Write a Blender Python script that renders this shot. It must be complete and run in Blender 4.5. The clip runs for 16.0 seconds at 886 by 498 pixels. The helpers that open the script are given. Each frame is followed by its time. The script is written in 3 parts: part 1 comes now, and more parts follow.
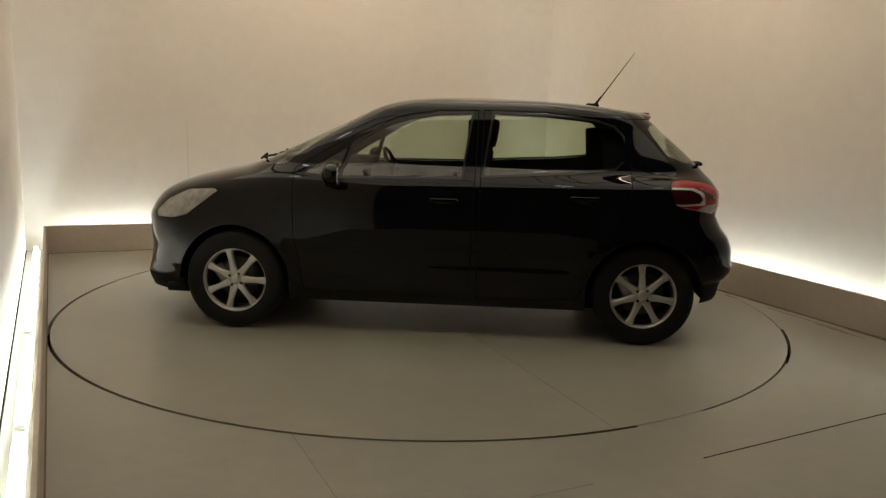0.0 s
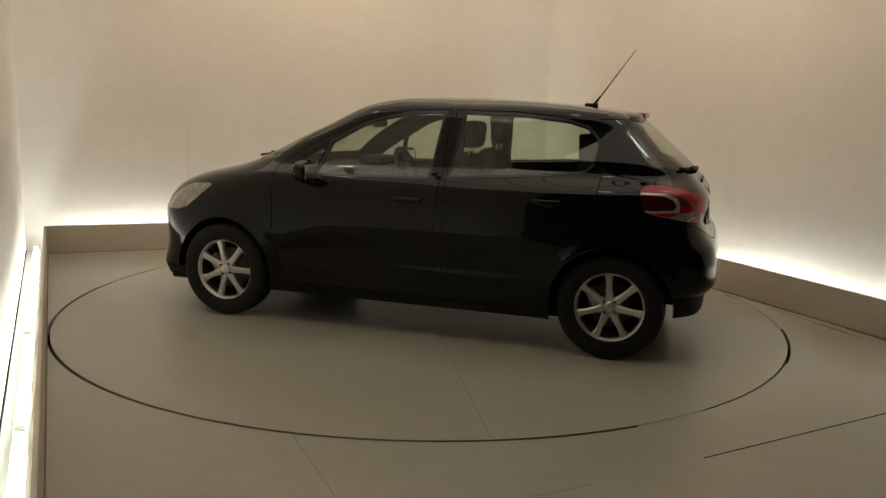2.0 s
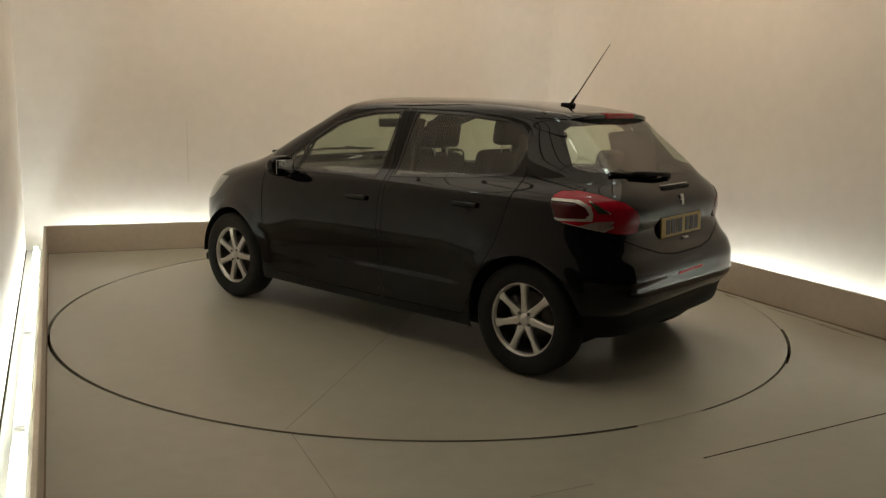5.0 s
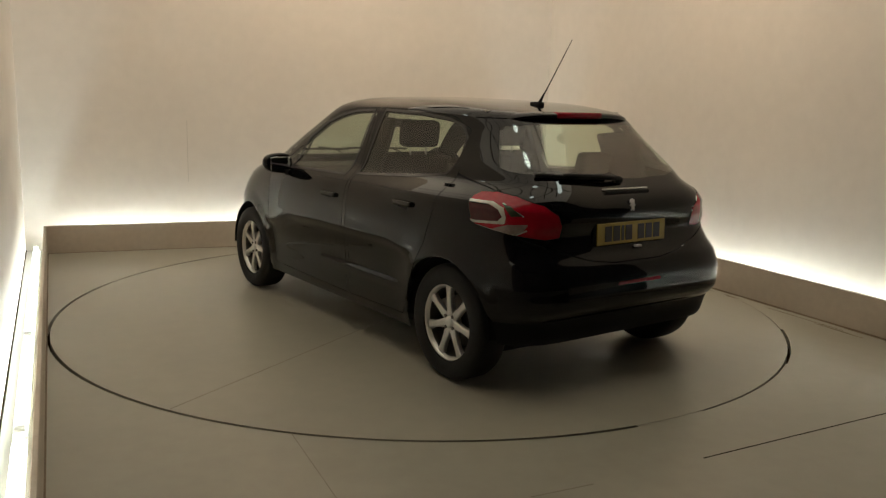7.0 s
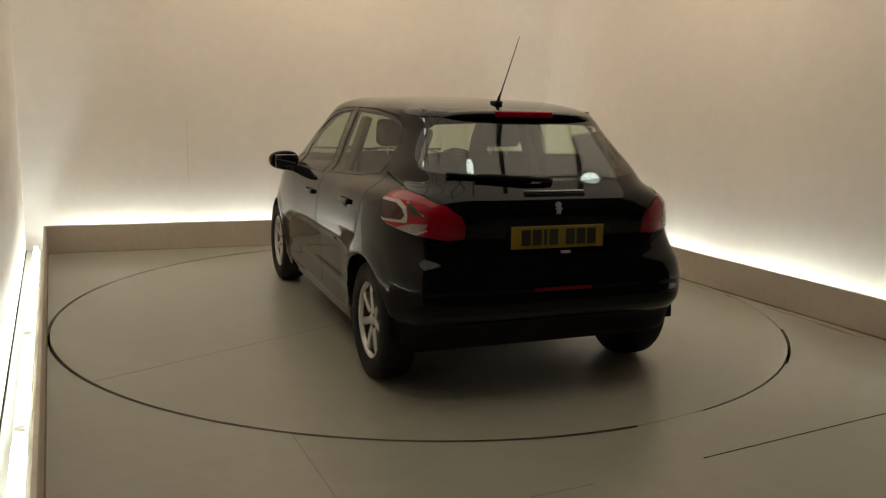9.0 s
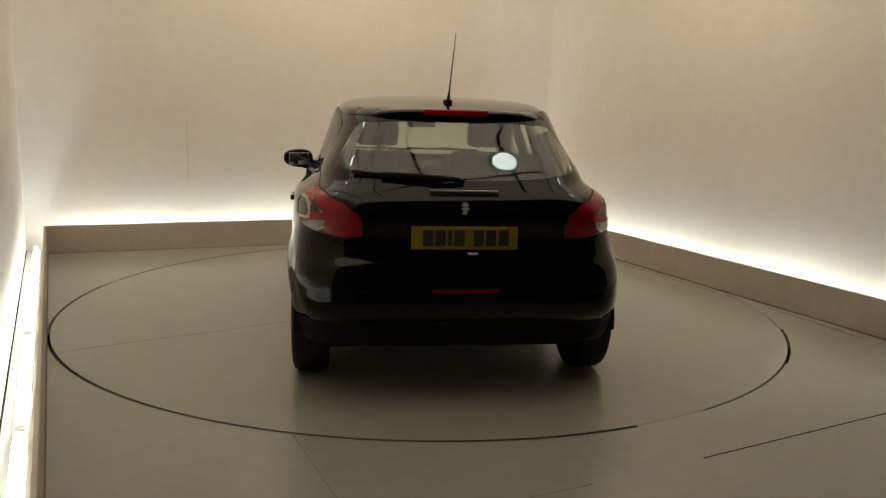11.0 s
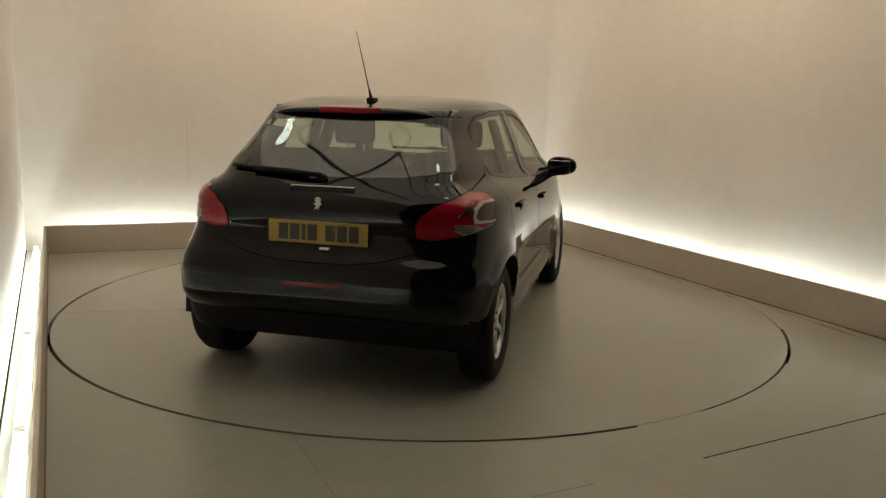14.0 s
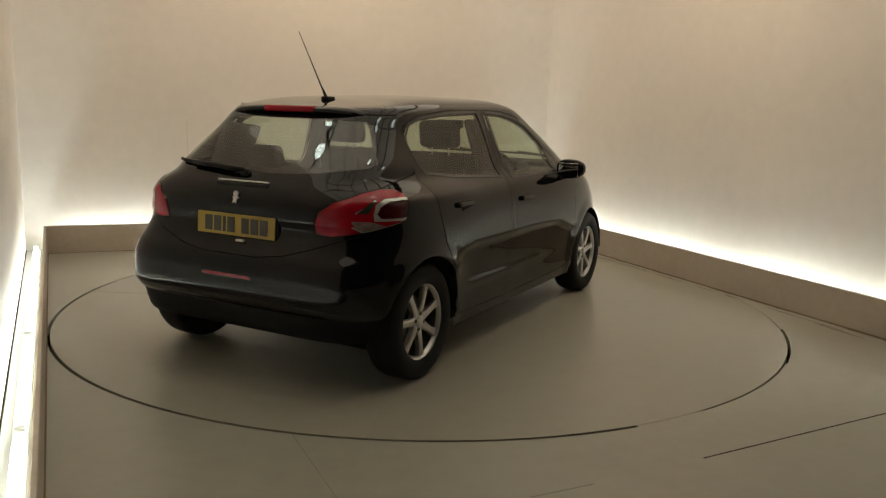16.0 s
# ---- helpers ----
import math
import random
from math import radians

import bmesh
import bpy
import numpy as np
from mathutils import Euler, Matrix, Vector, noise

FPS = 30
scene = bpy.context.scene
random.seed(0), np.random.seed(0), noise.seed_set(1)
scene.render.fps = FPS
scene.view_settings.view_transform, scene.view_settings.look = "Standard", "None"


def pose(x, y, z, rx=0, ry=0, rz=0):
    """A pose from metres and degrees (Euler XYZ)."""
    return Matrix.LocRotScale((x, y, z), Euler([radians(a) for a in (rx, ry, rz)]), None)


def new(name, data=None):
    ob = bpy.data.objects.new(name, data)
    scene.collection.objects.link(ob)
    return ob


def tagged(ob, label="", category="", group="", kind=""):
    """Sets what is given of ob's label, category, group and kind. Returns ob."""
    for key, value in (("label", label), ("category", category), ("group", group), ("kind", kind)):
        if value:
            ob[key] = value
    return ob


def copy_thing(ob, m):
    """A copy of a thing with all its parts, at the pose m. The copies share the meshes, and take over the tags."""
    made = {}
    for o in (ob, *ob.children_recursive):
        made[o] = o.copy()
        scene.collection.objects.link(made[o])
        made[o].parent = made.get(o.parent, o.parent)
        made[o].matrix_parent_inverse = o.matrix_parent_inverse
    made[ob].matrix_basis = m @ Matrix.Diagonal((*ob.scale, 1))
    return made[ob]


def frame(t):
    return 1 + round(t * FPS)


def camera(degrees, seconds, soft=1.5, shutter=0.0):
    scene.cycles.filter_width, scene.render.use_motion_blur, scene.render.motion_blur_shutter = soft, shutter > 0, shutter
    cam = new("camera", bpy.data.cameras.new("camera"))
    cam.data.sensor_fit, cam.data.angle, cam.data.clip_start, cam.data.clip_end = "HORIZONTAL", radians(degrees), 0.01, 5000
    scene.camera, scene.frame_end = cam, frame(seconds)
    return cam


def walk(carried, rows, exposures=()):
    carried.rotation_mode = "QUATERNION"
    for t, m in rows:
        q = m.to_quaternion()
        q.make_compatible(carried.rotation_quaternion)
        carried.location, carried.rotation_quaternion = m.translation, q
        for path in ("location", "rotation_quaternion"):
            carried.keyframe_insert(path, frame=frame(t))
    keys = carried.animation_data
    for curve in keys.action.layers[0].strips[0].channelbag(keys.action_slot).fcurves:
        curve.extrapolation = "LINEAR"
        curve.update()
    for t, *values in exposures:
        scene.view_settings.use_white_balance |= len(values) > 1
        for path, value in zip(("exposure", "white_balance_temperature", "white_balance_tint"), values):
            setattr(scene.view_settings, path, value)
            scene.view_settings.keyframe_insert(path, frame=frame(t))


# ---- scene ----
# ---- camera: it stands still on its stand; world origin = middle of the turntable ----
cam = camera(56.33, 16.0, soft=1.35)


def aim(x, y, z, yaw, pitch, roll):
    return Matrix.Translation((x, y, z)) @ pose(0, 0, 0, 0, 0, -yaw) @ pose(0, 0, 0, 90 - pitch) @ pose(0, 0, 0, 0, 0, roll)


EYE = aim(0.0, -5.843, 1.457, 1.303, 10.21, 1.4965)
walk(cam, [(0, EYE), (16.0, EYE)], exposures=[(0, 0.0), (16.0, 0.0)])

# heading of the car in degrees, in seconds; it turns at an even speed with the table
TURN = [(0, 174.8), (1, 167.85), (2, 160.8), (3, 153.7), (4, 146.6), (6.5, 128.3), (8, 117.7),
        (9, 110.5), (11.5, 92.4), (13, 81.5), (14.5, 70.75), (16, 59.9)]
OFF = (-0.149, 0.007)

# ---- world and lights ----
world = bpy.data.worlds.new("world")
scene.world = world
world.use_nodes = True
world.node_tree.nodes["Background"].inputs[0].default_value = (0.9, 0.8, 0.66, 1)
world.node_tree.nodes["Background"].inputs[1].default_value = 0.05


# ---- materials ----
def material(name, color, rough=0.5, metal=0.0, vary=0.0, scale=4.0, bump=0.0, bscale=200.0, coat=0.0, rvary=0.0, emit=None, power=0.0, spec=0.5, coat_ior=1.5):
    m = bpy.data.materials.new(name)
    m.use_nodes = True
    nt = m.node_tree
    b = nt.nodes["Principled BSDF"]
    b.inputs["Base Color"].default_value = (*color, 1)
    b.inputs["Roughness"].default_value = rough
    b.inputs["Metallic"].default_value = metal
    b.inputs["Coat Weight"].default_value = coat
    b.inputs["Coat Roughness"].default_value = 0.03
    b.inputs["Coat IOR"].default_value = coat_ior
    b.inputs["Specular IOR Level"].default_value = spec
    if emit:
        b.inputs["Emission Color"].default_value = (*emit, 1)
        b.inputs["Emission Strength"].default_value = power
    co = nt.nodes.new("ShaderNodeTexCoord")
    if vary:
        n1, n2 = nt.nodes.new("ShaderNodeTexNoise"), nt.nodes.new("ShaderNodeTexNoise")
        n1.inputs["Scale"].default_value, n2.inputs["Scale"].default_value = scale, scale * 14
        n1.inputs["Detail"].default_value = 5
        n2.inputs["Detail"].default_value = 4
        for n in (n1, n2):
            nt.links.new(co.outputs["Object"], n.inputs["Vector"])
        add = nt.nodes.new("ShaderNodeMath")
        add.operation = "MULTIPLY_ADD"
        nt.links.new(n2.outputs["Fac"], add.inputs[0])
        add.inputs[1].default_value = 0.5
        nt.links.new(n1.outputs["Fac"], add.inputs[2])
        mp = nt.nodes.new("ShaderNodeMapRange")
        mp.inputs[1].default_value, mp.inputs[2].default_value = 0.5, 1.0
        mp.inputs[3].default_value, mp.inputs[4].default_value = 1 - vary, 1 + vary
        nt.links.new(add.outputs[0], mp.inputs[0])
        mul = nt.nodes.new("ShaderNodeVectorMath")
        mul.operation = "SCALE"
        mul.inputs[0].default_value = color
        nt.links.new(mp.outputs[0], mul.inputs["Scale"])
        nt.links.new(mul.outputs[0], b.inputs["Base Color"])
        if rvary:
            mr = nt.nodes.new("ShaderNodeMapRange")
            mr.inputs[1].default_value, mr.inputs[2].default_value = 0.5, 1.0
            mr.inputs[3].default_value, mr.inputs[4].default_value = rough - rvary, rough + rvary
            nt.links.new(add.outputs[0], mr.inputs[0])
            nt.links.new(mr.outputs[0], b.inputs["Roughness"])
    if bump:
        nb = nt.nodes.new("ShaderNodeTexNoise")
        nb.inputs["Scale"].default_value = bscale
        nb.inputs["Detail"].default_value = 3
        nt.links.new(co.outputs["Object"], nb.inputs["Vector"])
        bp = nt.nodes.new("ShaderNodeBump")
        bp.inputs["Strength"].default_value = bump
        bp.inputs["Distance"].default_value = 0.002
        nt.links.new(nb.outputs["Fac"], bp.inputs["Height"])
        nt.links.new(bp.outputs[0], b.inputs["Normal"])
    return m


M_WALL = material("wall_paint", (0.77, 0.715, 0.655), 0.75, vary=0.05, scale=0.7)
M_FLOOR = material("floor_paint", (0.315, 0.303, 0.25), 0.32, vary=0.10, scale=0.7, rvary=0.03)
M_DISC = material("disc_paint", (0.315, 0.30, 0.246), 0.32, vary=0.10, scale=0.6, rvary=0.03)
M_BOARD = material("board_paint", (0.50, 0.435, 0.36), 0.55, vary=0.10, scale=1.5, bump=0.1, bscale=60)
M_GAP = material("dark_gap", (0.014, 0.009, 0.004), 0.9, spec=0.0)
M_TUBE = material("fluorescent_tube", (0.9, 0.9, 0.9), 0.4, emit=(0.85, 0.99, 1.0), power=36)
M_METAL = material("white_batten", (0.8, 0.82, 0.78), 0.4)
M_PAINT = material("black_car_paint", (0.004, 0.004, 0.005), 0.4, coat=1.0, spec=0.0, coat_ior=1.36)
M_RUBBER = material("tyre_rubber", (0.010, 0.010, 0.010), 0.7, vary=0.1, scale=8, spec=0.25)
M_ALLOY = material("alloy", (0.60, 0.59, 0.57), 0.34, metal=0.75, vary=0.05, scale=10)

M_UNSEEN_DARK = material("unseen_dark", (0.045, 0.044, 0.042), 0.85, vary=0.05, scale=0.8)
M_RAIL = material("rail_paint", (0.10, 0.09, 0.075), 0.5, vary=0.1, scale=3)
M_CEIL = material("ceiling_cloth", (0.82, 0.80, 0.76), 0.8, vary=0.03, scale=0.8, emit=(1.0, 0.87, 0.67), power=0.92)
M_LAMP = material("lamp_diffuser", (0.9, 0.9, 0.88), 0.4, emit=(0.88, 1.0, 0.90), power=9)
M_WALL_FILL = material("wall_fill_glow", (0.9, 0.88, 0.84), 0.4, emit=(1.0, 0.76, 0.53), power=28)
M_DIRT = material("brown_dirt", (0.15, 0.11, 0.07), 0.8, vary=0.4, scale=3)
M_STAIN = material("floor_stain_brown", (0.20, 0.165, 0.11), 0.6, vary=0.3, scale=5)
M_SEAM = material("seam_paint", (0.55, 0.51, 0.46), 0.8)
M_JOINT = material("faint_joint", (0.24, 0.215, 0.17), 0.5)
LAMPS = [(-1.8, -0.85), (2.25, -1.2), (0.85, -1.55)]

M_PLASTIC = material("black_plastic", (0.008, 0.008, 0.008), 0.6, vary=0.1, scale=1.5, spec=0.12)
M_TRIM = material("satin_trim", (0.008, 0.008, 0.009), 0.3)
M_SEAL_SHADE = material("seal_and_hollow_shade", (0.004, 0.004, 0.004), 0.8)
M_STEEL_SHADE = material("steel_and_barrel_shade", (0.13, 0.12, 0.11), 0.5, metal=0.6)
M_CALIPER = material("caliper_metal", (0.42, 0.41, 0.38), 0.45, metal=0.4, vary=0.2, scale=20)
M_SEAT = material("seat_cloth", (0.022, 0.022, 0.024), 0.9, vary=0.12, scale=1.5, spec=0.0)
M_LINING = material("roof_cloth", (0.35, 0.33, 0.30), 0.9, vary=0.05, scale=20)
M_CHROME_GLINT = material("bright_metal_and_glint", (0.72, 0.71, 0.69), 0.25, metal=0.5)
M_MIRROR = material("mirror_silver", (0.85, 0.86, 0.87), 0.03, metal=1.0)
M_RED = material("red_lens", (0.30, 0.003, 0.014), 0.16, spec=0.35, coat=0.15, vary=0.1, scale=30)
M_RED_DARK = material("dark_red_lens", (0.055, 0.003, 0.006), 0.15, vary=0.2, scale=25)
M_REFLECT = material("reflector_red", (0.22, 0.004, 0.012), 0.25, vary=0.1, scale=60)
M_CLEAR = material("clear_lens", (0.34, 0.26, 0.24), 0.15, metal=0.4, vary=0.3, scale=40)
M_PALE = material("pale_lens", (0.50, 0.46, 0.43), 0.2, metal=0.4, vary=0.25, scale=30)
M_SMOKE = material("smoked_lens", (0.03, 0.035, 0.02), 0.15)
M_HEAD = material("headlight_lens", (0.32, 0.31, 0.28), 0.12, metal=0.4, coat=0.8, vary=0.35, scale=18)
M_PLATE = material("plate_yellow", (0.34, 0.23, 0.021), 0.4, vary=0.04, scale=12)
M_INK = material("plate_ink", (0.035, 0.03, 0.02), 0.5)


def glass_material(name, tint, gloss):
    m = bpy.data.materials.new(name)
    m.use_nodes = True
    nt = m.node_tree
    nt.nodes.clear()
    out, mix = nt.nodes.new("ShaderNodeOutputMaterial"), nt.nodes.new("ShaderNodeMixShader")
    tr, gl, fr = nt.nodes.new("ShaderNodeBsdfTransparent"), nt.nodes.new("ShaderNodeBsdfGlossy"), nt.nodes.new("ShaderNodeLayerWeight")
    tr.inputs[0].default_value = (*tint, 1)
    gl.inputs["Roughness"].default_value = gloss
    fr.inputs["Blend"].default_value = 0.5
    pw, sc = nt.nodes.new("ShaderNodeMath"), nt.nodes.new("ShaderNodeMath")
    pw.operation, sc.operation = "POWER", "MULTIPLY_ADD"
    pw.inputs[1].default_value, sc.inputs[1].default_value, sc.inputs[2].default_value = 5.0, 0.85, 0.095
    nt.links.new(fr.outputs["Facing"], pw.inputs[0])
    nt.links.new(pw.outputs[0], sc.inputs[0])
    nt.links.new(sc.outputs[0], mix.inputs[0])
    nt.links.new(tr.outputs[0], mix.inputs[1])
    nt.links.new(gl.outputs[0], mix.inputs[2])
    nt.links.new(mix.outputs[0], out.inputs[0])
    return m


M_GLASS = glass_material("tinted_glass", (0.70, 0.76, 0.66), 0.02)


# ---- shaping ----
def mesh_object(name, bm, mat, smooth=False):
    me = bpy.data.meshes.new(name)
    bm.normal_update()
    bm.to_mesh(me)
    bm.free()
    if mat:
        me.materials.append(mat)
    if smooth:
        me.shade_smooth()
    return new(name, me)


def part(name, bm, mat, parent, label="", smooth=True, m=None):
    ob = mesh_object(name, bm, mat, smooth)
    ob.parent = parent
    if m is not None:
        ob.matrix_basis = m
    if label:
        tagged(ob, label)
    return ob


def box(size, at=(0, 0, 0), bevel=0.0, m=None, seg=2):
    bm = bmesh.new()
    bmesh.ops.create_cube(bm, size=1)
    bmesh.ops.scale(bm, vec=size, verts=bm.verts)
    if bevel:
        bmesh.ops.bevel(bm, geom=bm.edges[:], offset=bevel, segments=seg, profile=0.6, affect="EDGES")
    bmesh.ops.translate(bm, vec=at, verts=bm.verts)
    if m is not None:
        bmesh.ops.transform(bm, matrix=m, verts=bm.verts)
    return bm


def prism(poly, z0, z1):
    """A prism over a polygon in plan, counter-clockwise."""
    bm = bmesh.new()
    lo = [bm.verts.new((x, y, z0)) for x, y in poly]
    hi = [bm.verts.new((x, y, z1)) for x, y in poly]
    bm.faces.new(hi)
    bm.faces.new(lo[::-1])
    for i in range(len(poly)):
        j = (i + 1) % len(poly)
        bm.faces.new((lo[i], lo[j], hi[j], hi[i]))
    return bm


def ccw_plan(pts):
    turn = sum(a.x * b.y - b.x * a.y for a, b in zip(pts, pts[1:] + pts[:1]))
    return pts if turn > 0 else pts[::-1]


def strip(a, b, width, z0, z1, side=0.0):
    """A bar from a to b in plan; side shifts it to its left."""
    a, b = Vector(a), Vector(b)
    d = (b - a).normalized()
    n = Vector((-d.y, d.x))
    p0, p1 = n * (side - width / 2), n * (side + width / 2)
    return prism([(a + p0)[:], (b + p0)[:], (b + p1)[:], (a + p1)[:]], z0, z1)


# ---- the room ----
U, V = Vector((0.406, -0.914)), Vector((0.914, 0.406))
BOARD_L, BOARD_C, BOARD_R = Vector((-3.40, 1.565)), Vector((1.24, 3.27)), Vector((3.97, -2.84))
BOARD_LE = BOARD_L + U * 6.0
H_BOARD = 0.25
R_DISC = 2.452
GAP = 0.18
B_DIR = (BOARD_C - BOARD_L).normalized()
B_NRM = Vector((-B_DIR.y, B_DIR.x))
R_DIR = (BOARD_R - BOARD_C).normalized()
R_NRM = Vector((-R_DIR.y, R_DIR.x))
L_NRM = Vector((U.y, -U.x))          # away from the room on the side of the long strip light


def cross(p, d, q, e):
    k = d.x * e.y - d.y * e.x
    return p + d * (((q - p).x * e.y - (q - p).y * e.x) / k)


WALL_L = cross(BOARD_L + L_NRM * GAP, U, BOARD_L + B_NRM * GAP, B_DIR)
WALL_C = cross(BOARD_C + R_NRM * GAP, R_DIR, BOARD_C + B_NRM * GAP, B_DIR)
WALL_LE = WALL_L + U * 9.0
WALL_RE = WALL_C + R_DIR * 9.0
H_WALL = 4.0


def structure(name, bm, mat, label, smooth=False):
    return tagged(mesh_object(name, bm, mat, smooth), label, "structure", kind="structure")


def floor_mesh():
    """The floor around the round opening of the turntable."""
    bm = bmesh.new()
    n = 192
    inner = [bm.verts.new(((R_DISC + 0.02) * math.cos(2 * math.pi * i / n), (R_DISC + 0.02) * math.sin(2 * math.pi * i / n), 0)) for i in range(n)]
    outer = []
    for i in range(n):
        a = 2 * math.pi * i / n
        outer.append(bm.verts.new((12 * math.cos(a), 12 * math.sin(a), 0)))
    for i in range(n):
        bm.faces.new((inner[i], outer[i], outer[(i + 1) % n], inner[(i + 1) % n]))
    lip = [bm.verts.new((v.co.x, v.co.y, -0.05)) for v in inner]
    for i in range(n):
        bm.faces.new((inner[i], inner[(i + 1) % n], lip[(i + 1) % n], lip[i]))
    return bm


structure("floor", floor_mesh(), M_FLOOR, "smooth beige painted studio floor round the turntable")
def arc(r0, r1, z0, z1, a0, a1, n=40):
    pts = [(r1 * math.cos(radians(a0 + (a1 - a0) * i / n)), r1 * math.sin(radians(a0 + (a1 - a0) * i / n))) for i in range(n + 1)]
    pts += [(r0 * math.cos(radians(a1 + (a0 - a1) * i / n)), r0 * math.sin(radians(a1 + (a0 - a1) * i / n))) for i in range(n + 1)]
    return prism(pts, z0, z1)


# paint and dirt have closed part of the gap round the turntable
for a0, a1, left in ((-66, -56, 0.002), (-56, -31, 0.011), (-12, 80, 0.004), (150, 172, 0.014)):
    structure("gap_filler", arc(R_DISC + left, R_DISC + 0.0205, -0.03, 0.0, a0, a1), M_FLOOR, "beige paint closing the gap round the turntable")
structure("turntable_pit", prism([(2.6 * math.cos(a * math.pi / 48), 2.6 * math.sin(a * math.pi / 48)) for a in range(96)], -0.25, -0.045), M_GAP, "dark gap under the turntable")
structure("wall_north", strip(WALL_L - B_DIR * 0.2, WALL_C + B_DIR * 0.2, 0.2, -0.1, H_WALL, 0.1), M_WALL, "plain beige painted studio wall")
WALL_LM, WALL_RM = WALL_L + U * 6.2, WALL_C + R_DIR * 5.9
structure("wall_east", strip(WALL_C, WALL_RM, 0.2, -0.1, H_WALL, 0.1), M_WALL, "plain beige painted studio wall")
structure("wall_west", strip(WALL_LM, WALL_L, 0.2, -0.1, H_WALL, 0.1), M_WALL, "plain beige painted studio wall beside the light trough")
# unseen dark panels, added so the car paint reflects darkness
structure("dark_screen_east", strip(WALL_RM, WALL_RE, 0.2, -0.1, H_WALL, 0.1), M_UNSEEN_DARK, "unseen dark side added to keep reflections dark")
structure("dark_screen_west", strip(WALL_LE, WALL_LM, 0.2, -0.1, H_WALL, 0.1), M_UNSEEN_DARK, "unseen dark side added to keep reflections dark")
structure("dark_screen_south", strip(WALL_RE, WALL_LE, 0.2, -0.1, H_WALL, 0.1), M_UNSEEN_DARK, "unseen dark wall added behind the camera")
structure("dark_screen_near", strip(WALL_RE + (WALL_C - WALL_RE).normalized() * 0.35 , WALL_LE + (WALL_L - WALL_LE).normalized() * 0.35, 0.03, 0.0, H_WALL, 0.0), M_UNSEEN_DARK, "unseen dark sheet added behind the camera")
structure("ceiling", strip(U * -4.5, U * 3.1, 9.0, H_WALL, H_WALL + 0.15), M_CEIL, "pale stretched cloth ceiling glowing softly")
# unseen dark top, added to keep the car's reflections dark
structure("dark_screen_top", strip(U * 3.1, U * 10, 12.0, H_WALL, H_WALL + 0.15), M_UNSEEN_DARK, "unseen dark top added beyond the glowing ceiling")

for a, b, n in ((BOARD_LE, BOARD_L, "board_west"), (BOARD_L, BOARD_C, "board_north"), (BOARD_C, BOARD_R, "board_east")):
    bm = strip(a, b, 0.022, 0.0, H_BOARD, 0.011)
    bmesh.ops.bevel(bm, geom=[e for e in bm.edges if abs(e.verts[0].co.z - e.verts[1].co.z) < 1e-6], offset=0.003, segments=1, affect="EDGES")
    structure(n, bm, M_BOARD, "low beige painted board that hides the light trough")


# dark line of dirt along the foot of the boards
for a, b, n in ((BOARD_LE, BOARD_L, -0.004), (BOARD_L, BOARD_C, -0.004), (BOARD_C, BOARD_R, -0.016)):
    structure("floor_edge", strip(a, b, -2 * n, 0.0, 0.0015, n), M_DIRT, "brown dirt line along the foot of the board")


# worn brown stains on the floor by the board
random.seed(4)
for i in range(26):
    at = BOARD_C + R_DIR * (0.15 + i * 0.165 + random.uniform(-0.05, 0.05)) - R_NRM * random.choice((0.03, 0.04, 0.10, 0.13))
    half, wide = random.uniform(0.07, 0.2), random.uniform(0.004, 0.014)
    top = [at + R_DIR * (half * (j / 4 - 1)) - R_NRM * (wide * random.uniform(0.3, 1) * (1 - abs(j / 4 - 1))) for j in range(9)]
    low = [at + R_DIR * (half * (1 - j / 4)) + R_NRM * (wide * random.uniform(0.3, 1) * (1 - abs(1 - j / 4))) for j in range(1, 8)]
    structure("floor_stain", prism([p[:] for p in ccw_plan(top + low)], 0.0, 0.0012 + 0.00002 * i), M_STAIN, "worn brown stain on the floor along the board")


# tubes in the trough behind the boards
def tube_light(a, b):
    a, b = Vector(a), Vector(b)
    d = (b - a)
    length = d.length
    thing = tagged(new("strip_light"), "slim fluorescent strip light lying in the trough along the wall", "strip light", "strip lights along the walls")
    thing.matrix_basis = Matrix.Translation((*((a + b) / 2), 0.0)) @ pose(0, 0, 0, 0, 0, math.degrees(math.atan2(d.y, d.x)))
    part("batten", box((length, 0.06, 0.035), (0, 0, 0.018), 0.004), M_METAL, thing, smooth=False)
    bm = bmesh.new()
    bmesh.ops.create_cone(bm, cap_ends=True, segments=12, radius1=0.013, radius2=0.013, depth=length - 0.08)
    bmesh.ops.transform(bm, matrix=pose(0, 0, 0.06, 0, 90, 0), verts=bm.verts)
    part("tube", bm, M_TUBE, thing, "glowing white fluorescent tube")
    for s in (-1, 1):
        part("end_cap", box((0.035, 0.045, 0.06), (s * (length / 2 - 0.022), 0, 0.05), 0.006), M_METAL, thing)
    return thing


def tube_row(p, q, nrm, count, off=0.09):
    p, q = p + nrm * off, q + nrm * off
    for i in range(count):
        a, b = p.lerp(q, i / count), p.lerp(q, (i + 1) / count)
        d = (b - a).normalized()
        tube_light(a + d * 0.01, b - d * 0.01)


tube_row(BOARD_LE, BOARD_L, L_NRM, 4)
tube_row(BOARD_L, BOARD_C, B_NRM, 4)
tube_row(BOARD_C, BOARD_C + R_DIR * 6.6, R_NRM, 5)


